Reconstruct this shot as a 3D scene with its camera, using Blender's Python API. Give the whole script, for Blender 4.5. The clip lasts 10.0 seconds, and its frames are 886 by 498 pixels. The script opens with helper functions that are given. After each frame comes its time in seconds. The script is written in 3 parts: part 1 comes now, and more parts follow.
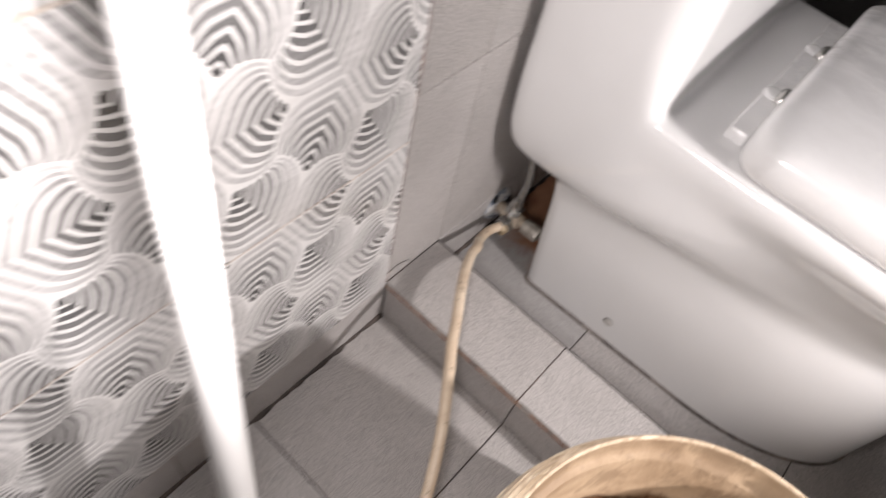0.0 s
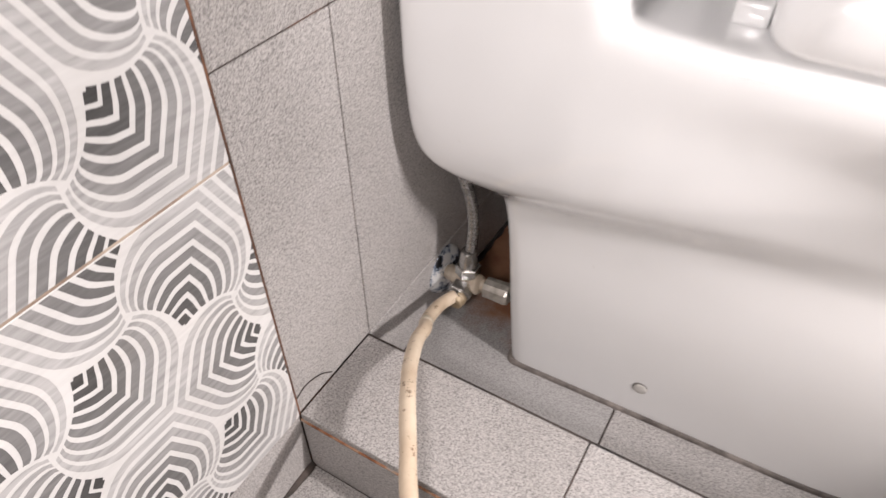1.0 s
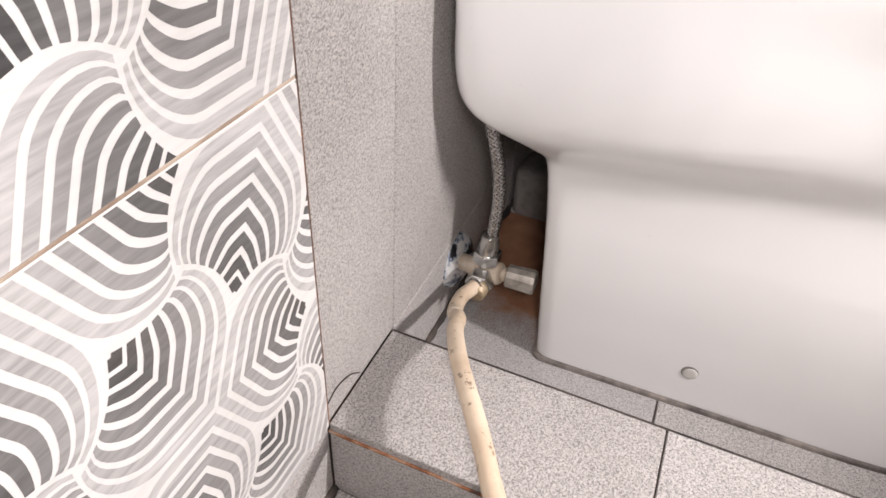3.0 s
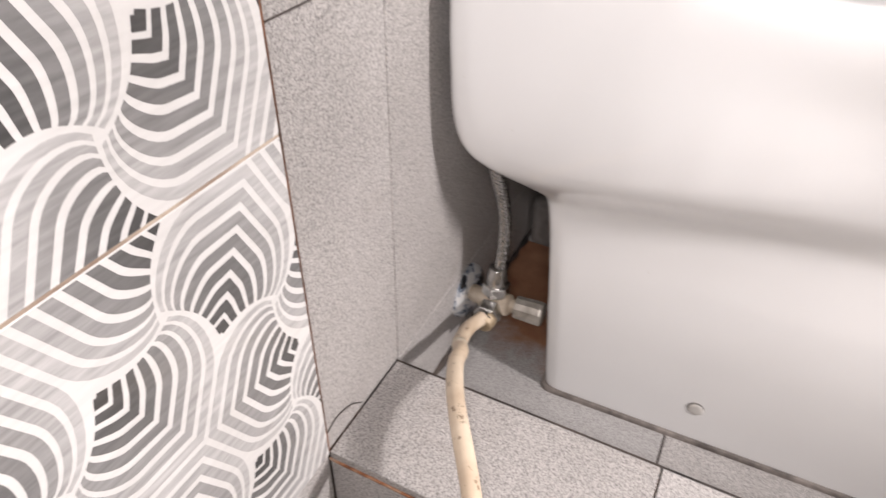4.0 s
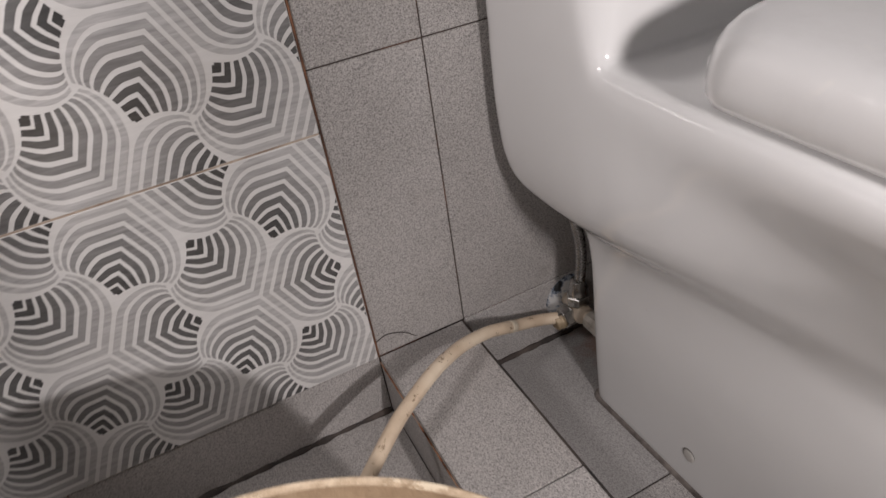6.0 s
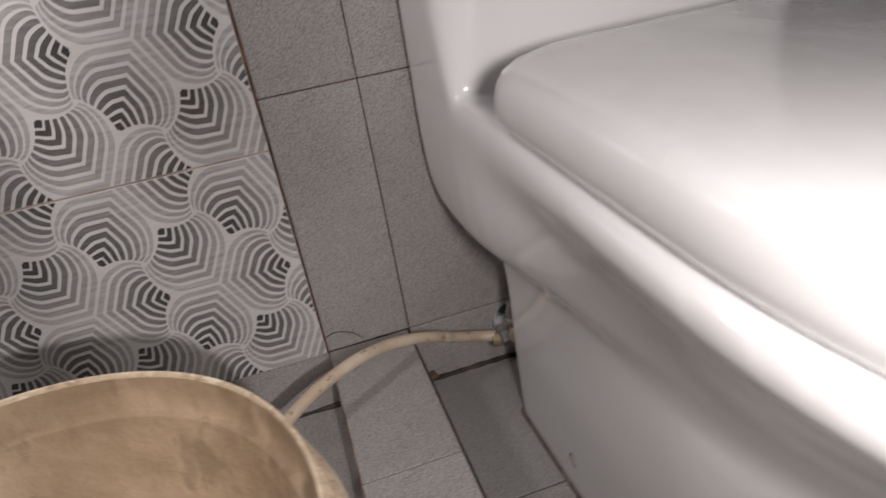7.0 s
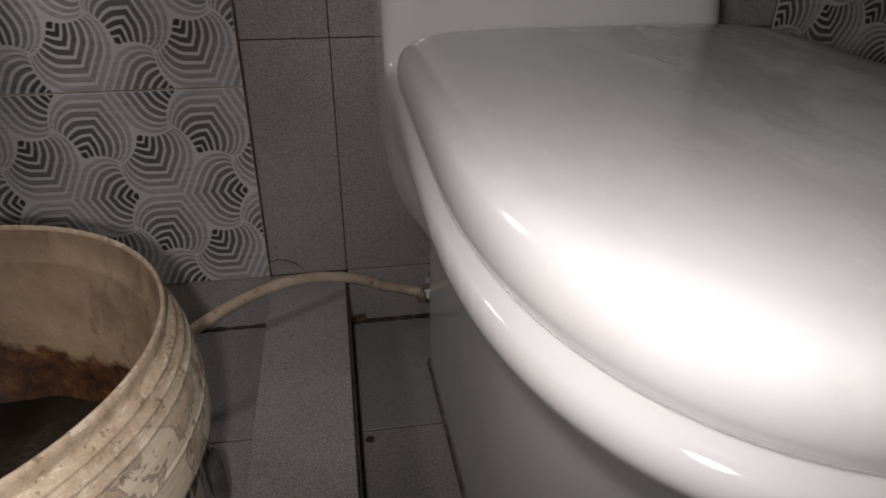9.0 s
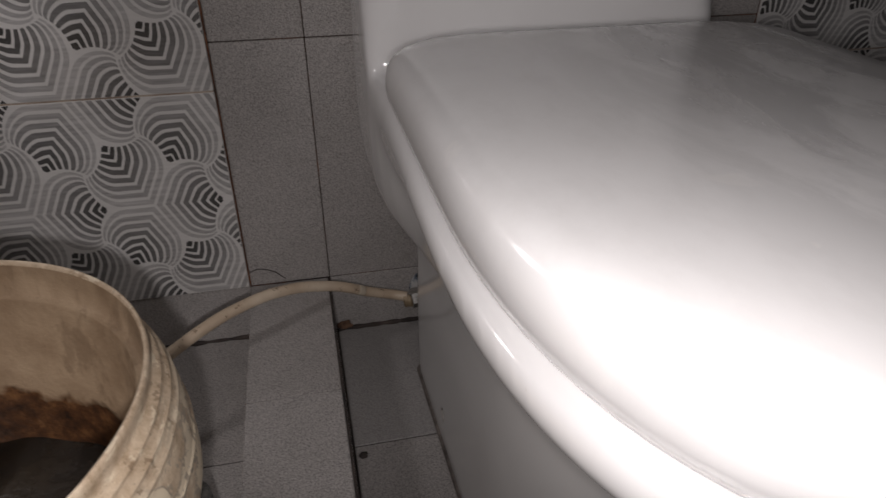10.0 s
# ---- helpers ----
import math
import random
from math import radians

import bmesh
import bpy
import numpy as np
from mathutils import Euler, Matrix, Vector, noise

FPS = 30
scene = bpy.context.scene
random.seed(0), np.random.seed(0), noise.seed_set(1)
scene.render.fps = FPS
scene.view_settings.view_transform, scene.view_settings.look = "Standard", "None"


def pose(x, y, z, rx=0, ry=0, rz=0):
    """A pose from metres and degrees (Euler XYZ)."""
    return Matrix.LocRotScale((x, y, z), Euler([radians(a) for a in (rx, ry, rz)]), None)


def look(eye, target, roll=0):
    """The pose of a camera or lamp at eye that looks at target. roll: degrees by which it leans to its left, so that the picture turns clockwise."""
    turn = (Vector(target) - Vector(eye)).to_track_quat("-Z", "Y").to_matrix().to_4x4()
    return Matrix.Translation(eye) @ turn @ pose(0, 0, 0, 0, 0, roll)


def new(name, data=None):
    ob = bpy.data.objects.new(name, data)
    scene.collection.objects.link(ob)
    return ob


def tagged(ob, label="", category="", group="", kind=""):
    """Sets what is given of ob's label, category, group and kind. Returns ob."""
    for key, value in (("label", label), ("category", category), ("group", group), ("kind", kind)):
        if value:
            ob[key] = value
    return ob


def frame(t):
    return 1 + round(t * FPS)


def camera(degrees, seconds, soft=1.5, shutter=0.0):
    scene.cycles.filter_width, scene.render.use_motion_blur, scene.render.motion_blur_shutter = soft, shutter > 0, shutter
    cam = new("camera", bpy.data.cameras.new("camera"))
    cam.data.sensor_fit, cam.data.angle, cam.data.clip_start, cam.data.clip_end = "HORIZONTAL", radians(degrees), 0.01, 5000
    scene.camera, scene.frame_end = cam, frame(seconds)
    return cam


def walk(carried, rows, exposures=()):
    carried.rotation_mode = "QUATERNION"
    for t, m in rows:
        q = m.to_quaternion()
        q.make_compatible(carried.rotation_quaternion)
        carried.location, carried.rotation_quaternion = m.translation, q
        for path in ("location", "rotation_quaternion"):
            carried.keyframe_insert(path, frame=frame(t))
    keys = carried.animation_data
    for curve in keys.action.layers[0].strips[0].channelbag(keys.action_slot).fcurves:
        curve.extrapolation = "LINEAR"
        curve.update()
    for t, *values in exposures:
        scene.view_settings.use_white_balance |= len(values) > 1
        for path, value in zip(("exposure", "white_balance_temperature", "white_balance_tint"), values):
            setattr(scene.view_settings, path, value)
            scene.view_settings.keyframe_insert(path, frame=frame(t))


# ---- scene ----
cam = camera(67.9, 10.0, shutter=0.4)
PATH = [
    (0, (-0.438, -0.259, 0.78), (0.576, 0.32, -0.844), 15.4),
    (0.5, (-0.333, -0.272, 0.655), (0.963, 0.285, -0.763), 13.6),
    (1, (-0.291, -0.25, 0.553), (0.956, 0.492, -0.823), -0.2),
    (1.5, (-0.292, -0.208, 0.506), (1.054, 0.484, -0.801), 3.0),
    (2, (-0.292, -0.189, 0.477), (1.143, 0.348, -0.809), 5.2),
    (2.5, (-0.312, -0.161, 0.466), (1.103, 0.423, -0.821), 3.8),
    (2.7, (-0.317, -0.153, 0.466), (1.104, 0.402, -0.828), 4.0),
    (3.8, (-0.313, -0.177, 0.485), (1.146, 0.382, -0.763), 3.2),
    (4, (-0.306, -0.187, 0.491), (1.096, 0.497, -0.76), 1.2),
    (4.5, (-0.271, -0.255, 0.521), (0.918, 0.757, -0.729), -4.4),
    (5, (-0.253, -0.322, 0.533), (0.668, 0.924, -0.732), -7.7),
    (5.5, (-0.218, -0.4, 0.552), (0.539, 0.995, -0.665), -10.1),
    (5.7, (-0.209, -0.433, 0.558), (0.475, 1.016, -0.638), -9.5),
    (6.8, (-0.127, -0.614, 0.545), (0.289, 1.056, -0.473), -9.8),
    (7, (-0.085, -0.645, 0.54), (0.292, 1.074, -0.41), -9.5),
    (7.5, (-0.031, -0.693, 0.527), (0.321, 1.09, -0.306), -7.4),
    (8, (-0.008, -0.737, 0.526), (0.176, 0.991, -0.463), -2.7),
    (8.5, (0.011, -0.752, 0.537), (0.221, 0.997, -0.411), 0.4),
    (9, (0.003, -0.761, 0.544), (0.289, 0.962, -0.431), 0.4),
    (9.5, (-0.007, -0.736, 0.541), (0.44, 0.944, -0.448), 2.8),
    (10, (-0.01, -0.721, 0.556), (0.359, 0.955, -0.471), -0.1),
]
EXPOSURES = [(0.0, 1.68), (0.5, 1.95), (1.0, 2.0), (2.0, 2.25), (2.5, 2.25), (4.0, 2.15), (4.5, 2.1), (5.0, 1.62), (5.5, 1.05), (7.0, 0.45), (7.5, -0.22), (8.5, -0.92), (9.5, -0.82), (10.0, -0.57)]
LAMP_A, WATTS_A = (-0.390, -0.210, 0.575), 1.7
LAMP_B, WATTS_B, AIM_B, SPOT_B = (-0.022, -0.748, 0.558), 7.6, (0.26, -0.30, 0.40), 96
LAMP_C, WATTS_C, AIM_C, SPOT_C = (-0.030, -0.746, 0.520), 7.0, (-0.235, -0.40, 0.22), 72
LID_POWER = 2.6
BUCKET_AT, SLUDGE_Z = (-0.262, -0.428, 0.316, 0.1525), 0.166
LEFT_Z, RIGHT_Z = 0.014, 0.007
POLE_R = 0.0125
RIGHT_PATTERN = 0.535
walk(cam, [(t, look(eye, target, roll)) for t, eye, target, roll in PATH], EXPOSURES)

# ---- light: the hand torch that goes along with the camera, standing at two places of its way, and an added bucket spot ----
def torch(name, place, watts, target=None, spread=0, size=0.008):
    data = bpy.data.lights.new(name, "SPOT" if target else "POINT")
    data.energy, data.shadow_soft_size, data.color = watts, size, (1.0, 0.928, 0.925)
    if target:
        data.spot_size, data.spot_blend = radians(spread), 1.0
    new(name, data).matrix_world = look(place, target) if target else Matrix.Translation(place)


torch("torch_near_wall", LAMP_A, WATTS_A, size=0.045)
torch("torch_over_lid", LAMP_B, WATTS_B, AIM_B, SPOT_B, 0.035)
# an added spot close beside the lid torch, there only to brighten the bucket
torch("added_bucket_spot", LAMP_C, WATTS_C, AIM_C, SPOT_C)
world = bpy.data.worlds.new("world")
world.use_nodes = True
world.node_tree.nodes["Background"].inputs[0].default_value = (0.5, 0.5, 0.5, 1)
world.node_tree.nodes["Background"].inputs[1].default_value = 0.02
scene.world = world


# ---- materials ----
class Mat:
    """A node material with a Principled surface and a few short-hands."""

    def __init__(self, name, rough=0.5, metal=0.0, coat=0.0):
        self.m = bpy.data.materials.new(name)
        self.m.use_nodes = True
        self.t = self.m.node_tree
        self.bsdf = self.t.nodes["Principled BSDF"]
        self.bsdf.inputs["Roughness"].default_value = rough
        self.bsdf.inputs["Metallic"].default_value = metal
        self.bsdf.inputs["Coat Weight"].default_value = coat
        self.bsdf.inputs["Coat Roughness"].default_value = 0.06
        self.co = self.t.nodes.new("ShaderNodeTexCoord").outputs["Object"]

    def node(self, kind, **values):
        n = self.t.nodes.new(kind)
        for key, value in values.items():
            n.inputs[key].default_value = value
        return n

    def link(self, a, b):
        self.t.links.new(a, b)

    def noise(self, scale, detail=4.0, rough=0.6, stretch=None, distort=0.0, turn=(0, 0, 0)):
        n = self.node("ShaderNodeTexNoise", Scale=scale, Detail=detail, Roughness=rough, Distortion=distort)
        co = self.co
        if stretch:
            m = self.node("ShaderNodeMapping")
            m.inputs["Scale"].default_value = stretch
            m.inputs["Rotation"].default_value = [radians(a) for a in turn]
            self.link(co, m.inputs["Vector"])
            co = m.outputs[0]
        self.link(co, n.inputs["Vector"])
        return n.outputs["Fac"]

    def ramp(self, fac, stops):
        r = self.t.nodes.new("ShaderNodeValToRGB")
        while len(r.color_ramp.elements) < len(stops):
            r.color_ramp.elements.new(0.5)
        for e, (p, c) in zip(r.color_ramp.elements, stops):
            e.position, e.color = p, (*c, 1) if len(c) == 3 else c
        self.link(fac, r.inputs[0])
        return r.outputs[0]

    def grey(self, fac, lo, hi):
        n = self.node("ShaderNodeMapRange")
        n.inputs["From Min"].default_value, n.inputs["From Max"].default_value = lo, hi
        self.link(fac, n.inputs["Value"])
        return n.outputs[0]

    def mix(self, fac, a, b, kind="MIX"):
        n = self.t.nodes.new("ShaderNodeMix")
        n.data_type, n.blend_type = "RGBA", kind
        for value, socket in ((fac, n.inputs[0]), (a, n.inputs[6]), (b, n.inputs[7])):
            if isinstance(value, (int, float)):
                socket.default_value = value
            elif isinstance(value, tuple):
                socket.default_value = (*value, 1)
            else:
                self.link(value, socket)
        return n.outputs[2]

    def times(self, a, b):
        n = self.t.nodes.new("ShaderNodeMath")
        n.operation = "MULTIPLY"
        for value, socket in ((a, n.inputs[0]), (b, n.inputs[1])):
            if isinstance(value, (int, float)):
                socket.default_value = value
            else:
                self.link(value, socket)
        return n.outputs[0]

    def random(self):
        return self.t.nodes.new("ShaderNodeObjectInfo").outputs["Random"]

    def colour(self, out):
        if isinstance(out, tuple):
            self.bsdf.inputs["Base Color"].default_value = (*out, 1)
        else:
            self.link(out, self.bsdf.inputs["Base Color"])
        return self

    def rough(self, fac, lo, hi):
        n = self.node("ShaderNodeMapRange")
        n.inputs["To Min"].default_value, n.inputs["To Max"].default_value = lo, hi
        self.link(fac, n.inputs["Value"])
        self.link(n.outputs[0], self.bsdf.inputs["Roughness"])
        return self

    def bump(self, height, strength, distance):
        n = self.node("ShaderNodeBump", Strength=strength, Distance=distance)
        self.link(height, n.inputs["Height"])
        self.link(n.outputs[0], self.bsdf.inputs["Normal"])
        return self


def stone_tile(name, lo, hi, tone, rough):
    """Matt porcelain with a fine worm-like speckle, cloudy wear and faint stains."""
    m = Mat(name, rough)
    fine = m.noise(730, 3, 0.6, distort=0.9)
    speck = m.ramp(fine, [(0.39, lo), (0.57, hi)])
    cloud = m.ramp(m.noise(7, 5), [(0.3, (0.8, 0.79, 0.77)), (0.7, (1.05, 1.04, 1.03))])
    each = m.ramp(m.random(), [(0, (0.95, 0.94, 0.93)), (1, (1.04, 1.04, 1.04))])
    c = m.mix(1.0, m.mix(1.0, speck, cloud, "MULTIPLY"), each, "MULTIPLY")
    stain = m.grey(m.noise(16, 6, 0.65), 0.58, 0.74)
    m.colour(m.mix(m.times(stain, 0.35), c, tone))
    m.bump(fine, 0.9, 0.0013)
    return m.m


PLAIN = stone_tile("grey_speckled_tile", (0.25, 0.238, 0.234), (0.60, 0.58, 0.57), (0.25, 0.22, 0.19), 0.42)
FLOOR = stone_tile("grey_speckled_floor_tile", (0.24, 0.229, 0.226), (0.61, 0.588, 0.578), (0.22, 0.18, 0.15), 0.45)


def rusty_floor():
    """The same tile by the waste pipe, with rust and mud washed over it."""
    m = Mat("rust_stained_floor_tile", 0.5)
    fine = m.noise(730, 3, 0.6, distort=0.9)
    speck = m.ramp(fine, [(0.40, (0.25, 0.24, 0.235)), (0.58, (0.46, 0.445, 0.435))])
    rust = m.ramp(m.noise(30, 5), [(0.3, (0.20, 0.085, 0.045)), (0.7, (0.36, 0.19, 0.11))])
    sep = m.node("ShaderNodeSeparateXYZ")
    m.link(m.co, sep.inputs[0])
    wob = m.node("ShaderNodeMath")
    wob.operation = "MULTIPLY_ADD"
    m.link(m.noise(24, 5), wob.inputs[0])
    wob.inputs[1].default_value = 0.12
    m.link(sep.outputs["X"], wob.inputs[2])
    m.colour(m.mix(m.grey(wob.outputs[0], 0.175, 0.215), speck, rust))
    m.bump(fine, 0.3, 0.0006)
    return m.m


RUSTY = rusty_floor()


def grout():
    m = Mat("dirty_grout", 0.85)
    n = m.noise(14, 5)
    m.colour(m.ramp(n, [(0.35, (0.03, 0.026, 0.024)), (0.5, (0.075, 0.055, 0.045)), (0.66, (0.24, 0.10, 0.05))]))
    m.bump(m.noise(300, 3), 0.5, 0.001)
    return m.m


def dark_grout():
    m = Mat("dark_grout", 0.85)
    m.colour(m.ramp(m.noise(24, 5), [(0.35, (0.02, 0.018, 0.018)), (0.7, (0.09, 0.07, 0.06))]))
    m.bump(m.noise(300, 3), 0.5, 0.001)
    return m.m


GROUT, DARK_GROUT = grout(), dark_grout()


def brown_grout():
    m = Mat("brown_grout", 0.85)
    m.colour(m.ramp(m.noise(22, 5), [(0.3, (0.04, 0.028, 0.022)), (0.52, (0.13, 0.062, 0.038)), (0.7, (0.30, 0.14, 0.075))]))
    m.bump(m.noise(300, 3), 0.6, 0.001)
    return m.m


BROWN_GROUT = brown_grout()


def rust_grout():
    m = Mat("patchy_rust_grout", 0.85)
    m.colour(m.ramp(m.noise(38, 6, 0.7), [(0.36, (0.06, 0.03, 0.02)), (0.46, (0.30, 0.12, 0.055)), (0.54, (0.42, 0.26, 0.17)), (0.64, (0.36, 0.33, 0.31))]))
    m.bump(m.noise(300, 3), 0.7, 0.001)
    return m.m


RUST_GROUT = rust_grout()


def glazed(name, tone, depth):
    """Printed glaze: brushed streaks in a grey, with a wavy gloss."""
    m = Mat(name, 0.2, coat=0.35)
    streak = m.noise(60, 4, 0.6, stretch=(0.45, 1, 5.0), turn=(0, 28, 0))
    low, high = tuple(v * (1 - depth) for v in tone), tuple(min(0.9, v * (1 + depth)) for v in tone)
    c = m.ramp(streak, [(0.32, low), (0.68, high)])
    cloud = m.ramp(m.noise(9, 4), [(0.3, (0.92, 0.91, 0.90)), (0.7, (1.04, 1.04, 1.04))])
    m.colour(m.mix(1.0, c, cloud, "MULTIPLY"))
    m.bump(m.noise(70, 3), 0.25, 0.0012)
    return m.m


GLAZE = glazed("pale_glaze", (0.71, 0.702, 0.69), 0.05)
BANDS = [glazed("band_glaze", tuple(1.08 * g * k for k in (1.0, 0.985, 0.98)), 0.22)
         for g in (0.062, 0.076, 0.104, 0.145, 0.205, 0.285, 0.375, 0.45)]


def ceramic(name, dusty=False):
    m = Mat(name, 0.07, coat=0.5)
    base = m.ramp(m.noise(5, 3), [(0.3, (0.77, 0.765, 0.76)), (0.7, (0.81, 0.808, 0.805))])
    if dusty:
        sep = m.node("ShaderNodeSeparateXYZ")
        m.link(m.co, sep.inputs[0])
        side = m.grey(sep.outputs["X"], -0.09, 0.06)
        smear = m.noise(8, 6, 0.62, stretch=(3.4, 1.0, 1.0), distort=0.5, turn=(0, 0, -7))
        film = m.times(m.grey(smear, 0.44, 0.57), side)
        thin = m.grey(m.noise(26, 6, 0.7, stretch=(1.6, 1.0, 1.0)), 0.46, 0.66)
        m.rough(film, 0.18, 0.40)
        base = m.mix(m.times(film, 0.62), base, (0.36, 0.36, 0.36))
        drops = m.times(m.grey(m.noise(48, 3, 0.5), 0.66, 0.72), m.grey(m.noise(9, 2), 0.46, 0.56))
        base = m.mix(m.times(drops, 0.6), base, (0.84, 0.83, 0.81))
        base = m.mix(m.times(thin, 0.10), base, (0.50, 0.48, 0.46))
    else:
        spots = m.grey(m.noise(90, 2), 0.76, 0.80)
        base = m.mix(m.times(spots, 0.25), base, (0.5, 0.44, 0.36))
        m.rough(m.noise(14, 5), 0.07, 0.17)
    m.colour(base)
    return m.m


CERAMIC, LID = ceramic("white_glazed_ceramic"), ceramic("white_toilet_lid_plastic", True)


def simple(name, lo, hi, scale, rough, metal=0.0, bump=0.2, dist=0.0008, coat=0.0, detail=5):
    m = Mat(name, rough, metal, coat)
    n = m.noise(scale, detail)
    m.colour(m.ramp(n, [(0.35, lo), (0.65, hi)]))
    m.bump(m.noise(scale * 4, 4), bump, dist)
    return m.m


def hose_mat():
    m = Mat("aged_cream_hose_plastic", 0.42)
    base = m.ramp(m.noise(18, 4), [(0.35, (0.55, 0.43, 0.31)), (0.65, (0.72, 0.605, 0.465))])
    grime = m.grey(m.noise(120, 5, 0.75), 0.61, 0.64)
    m.colour(m.mix(m.times(grime, 0.75), base, (0.15, 0.085, 0.045)))
    m.bump(m.noise(200, 3), 0.2, 0.0006)
    return m.m


def escutcheon_mat():
    """Chrome gone chalky, with black and bluish pits eaten through it."""
    m = Mat("corroded_chrome", 0.34, 0.45)
    pits = m.noise(75, 5, 0.6)
    m.colour(m.ramp(pits, [(0.44, (0.74, 0.74, 0.73)), (0.50, (0.36, 0.40, 0.46)), (0.53, (0.12, 0.15, 0.20)), (0.57, (0.014, 0.014, 0.016))]))
    m.bump(pits, 0.5, 0.001)
    return m.m


def bucket_mat():
    """Grubby white plastic, with crisp paler paint splashes and scuffs along its rings."""
    m = Mat("worn_white_pail_plastic", 0.5)
    base = m.ramp(m.noise(62, 9, 0.8), [(0.34, (0.34, 0.245, 0.155)), (0.46, (0.54, 0.415, 0.285)), (0.55, (0.65, 0.52, 0.375)), (0.68, (0.79, 0.67, 0.50))])
    sep = m.node("ShaderNodeSeparateXYZ")
    m.link(m.co, sep.inputs[0])
    low = m.grey(sep.outputs["Z"], 0.293, 0.276)
    edge = m.noise(30, 7, 0.6, distort=0.7)
    film = m.times(m.grey(edge, 0.455, 0.463), low)
    c = m.mix(m.times(film, 0.85), base, (0.38, 0.32, 0.25))
    splash = m.times(m.grey(edge, 0.497, 0.503), low)
    c = m.mix(splash, c, (0.82, 0.70, 0.52))
    chips = m.grey(m.noise(95, 6, 0.7, stretch=(0.5, 0.5, 1.6)), 0.575, 0.585)
    c = m.mix(m.times(chips, 0.7), c, (0.85, 0.74, 0.56))
    specks = m.grey(m.noise(150, 4, 0.65), 0.63, 0.65)
    c = m.mix(m.times(specks, 0.6), c, (0.20, 0.13, 0.075))
    scuff = m.grey(m.noise(85, 6, 0.75, stretch=(0.25, 0.25, 3.6)), 0.56, 0.62)
    c = m.mix(m.times(scuff, 0.28), c, (0.24, 0.185, 0.135))
    m.colour(c)
    m.rough(edge, 0.35, 0.65)
    m.bump(edge, 0.5, 0.002)
    return m.m


def bucket_inside_mat():
    """Dried slurry, darker and wetter towards a ragged tide line."""
    m = Mat("bucket_inside_slurry", 0.55)
    top = m.ramp(m.noise(16, 6, 0.6), [(0.3, (0.30, 0.205, 0.125)), (0.7, (0.54, 0.405, 0.27))])
    stain = m.grey(m.noise(26, 7, 0.7, stretch=(1.0, 1.0, 0.5)), 0.53, 0.60)
    top = m.mix(m.times(stain, 0.45), top, (0.17, 0.11, 0.065))
    mud = m.ramp(m.noise(50, 6, 0.7), [(0.35, (0.020, 0.009, 0.004)), (0.5, (0.085, 0.034, 0.012)), (0.72, (0.25, 0.12, 0.045))])
    sep = m.node("ShaderNodeSeparateXYZ")
    m.link(m.co, sep.inputs[0])
    wob = m.node("ShaderNodeMath")
    wob.operation = "MULTIPLY_ADD"
    m.link(m.noise(20, 4, 0.6), wob.inputs[0])
    wob.inputs[1].default_value = 0.09
    m.link(sep.outputs["Z"], wob.inputs[2])
    m.colour(m.mix(m.grey(wob.outputs[0], TIDE + 0.05, TIDE + 0.04), top, mud))
    m.bump(m.noise(60, 6, 0.7), 0.6, 0.003)
    return m.m


TIDE = 0.212
HOSE, ESCUTCHEON, BUCKET, INSIDE = hose_mat(), escutcheon_mat(), bucket_mat(), bucket_inside_mat()
SLEEVE = simple("pale_hose_band", (0.62, 0.54, 0.42), (0.72, 0.64, 0.52), 40, 0.4)
DRIP = simple("cream_paint_drip", (0.70, 0.60, 0.44), (0.80, 0.70, 0.54), 60, 0.4)
SOCKET_SHADE = simple("socket_shade_grey", (0.16, 0.15, 0.14), (0.30, 0.28, 0.26), 60, 0.5)
CAP = simple("grey_white_cap", (0.52, 0.50, 0.47), (0.66, 0.64, 0.61), 60, 0.35)
CHROME = simple("dull_chrome", (0.42, 0.41, 0.39), (0.68, 0.67, 0.65), 60, 0.25, 1.0, 0.15)
STEEL = simple("braided_steel", (0.58, 0.57, 0.56), (0.80, 0.79, 0.77), 90, 0.24, 1.0, 0.1)
CORE = simple("hose_core", (0.05, 0.05, 0.05), (0.12, 0.115, 0.11), 200, 0.45, 0.6)
BODY = simple("limescaled_valve_plastic", (0.45, 0.36, 0.26), (0.68, 0.60, 0.50), 60, 0.5)
KNOB = simple("grubby_clear_knob", (0.36, 0.33, 0.285), (0.62, 0.585, 0.53), 70, 0.28, 0.4)
BRASS = simple("dull_brass", (0.26, 0.19, 0.11), (0.44, 0.35, 0.24), 90, 0.5, 0.35)
PVC = simple("white_pvc", (0.76, 0.755, 0.74), (0.82, 0.815, 0.80), 9, 0.35)
PAINT = simple("grey_wall_paint", (0.20, 0.195, 0.19), (0.27, 0.265, 0.26), 4, 0.7)
CEMENT = simple("damp_cement", (0.12, 0.11, 0.105), (0.27, 0.25, 0.235), 28, 0.8, 0, 0.8, 0.004)
SEALANT = simple("dirty_sealant", (0.06, 0.05, 0.045), (0.24, 0.21, 0.19), 40, 0.6)
SLUDGE = simple("dark_wet_sludge", (0.010, 0.008, 0.006), (0.035, 0.026, 0.016), 22, 0.25, 0, 0.3, 0.003)
INK = simple("worn_black_print", (0.02, 0.02, 0.02), (0.07, 0.065, 0.06), 60, 0.5)
WIRE = simple("galvanised_wire", (0.25, 0.25, 0.25), (0.45, 0.45, 0.44), 80, 0.35, 0.9)
CLEAR = simple("cloudy_clear_grip", (0.30, 0.30, 0.29), (0.55, 0.54, 0.52), 70, 0.2, 0.2)
clear = CLEAR.node_tree.nodes["Principled BSDF"]
clear.inputs["Transmission Weight"].default_value = 0.85
clear.inputs["Metallic"].default_value = 0.0
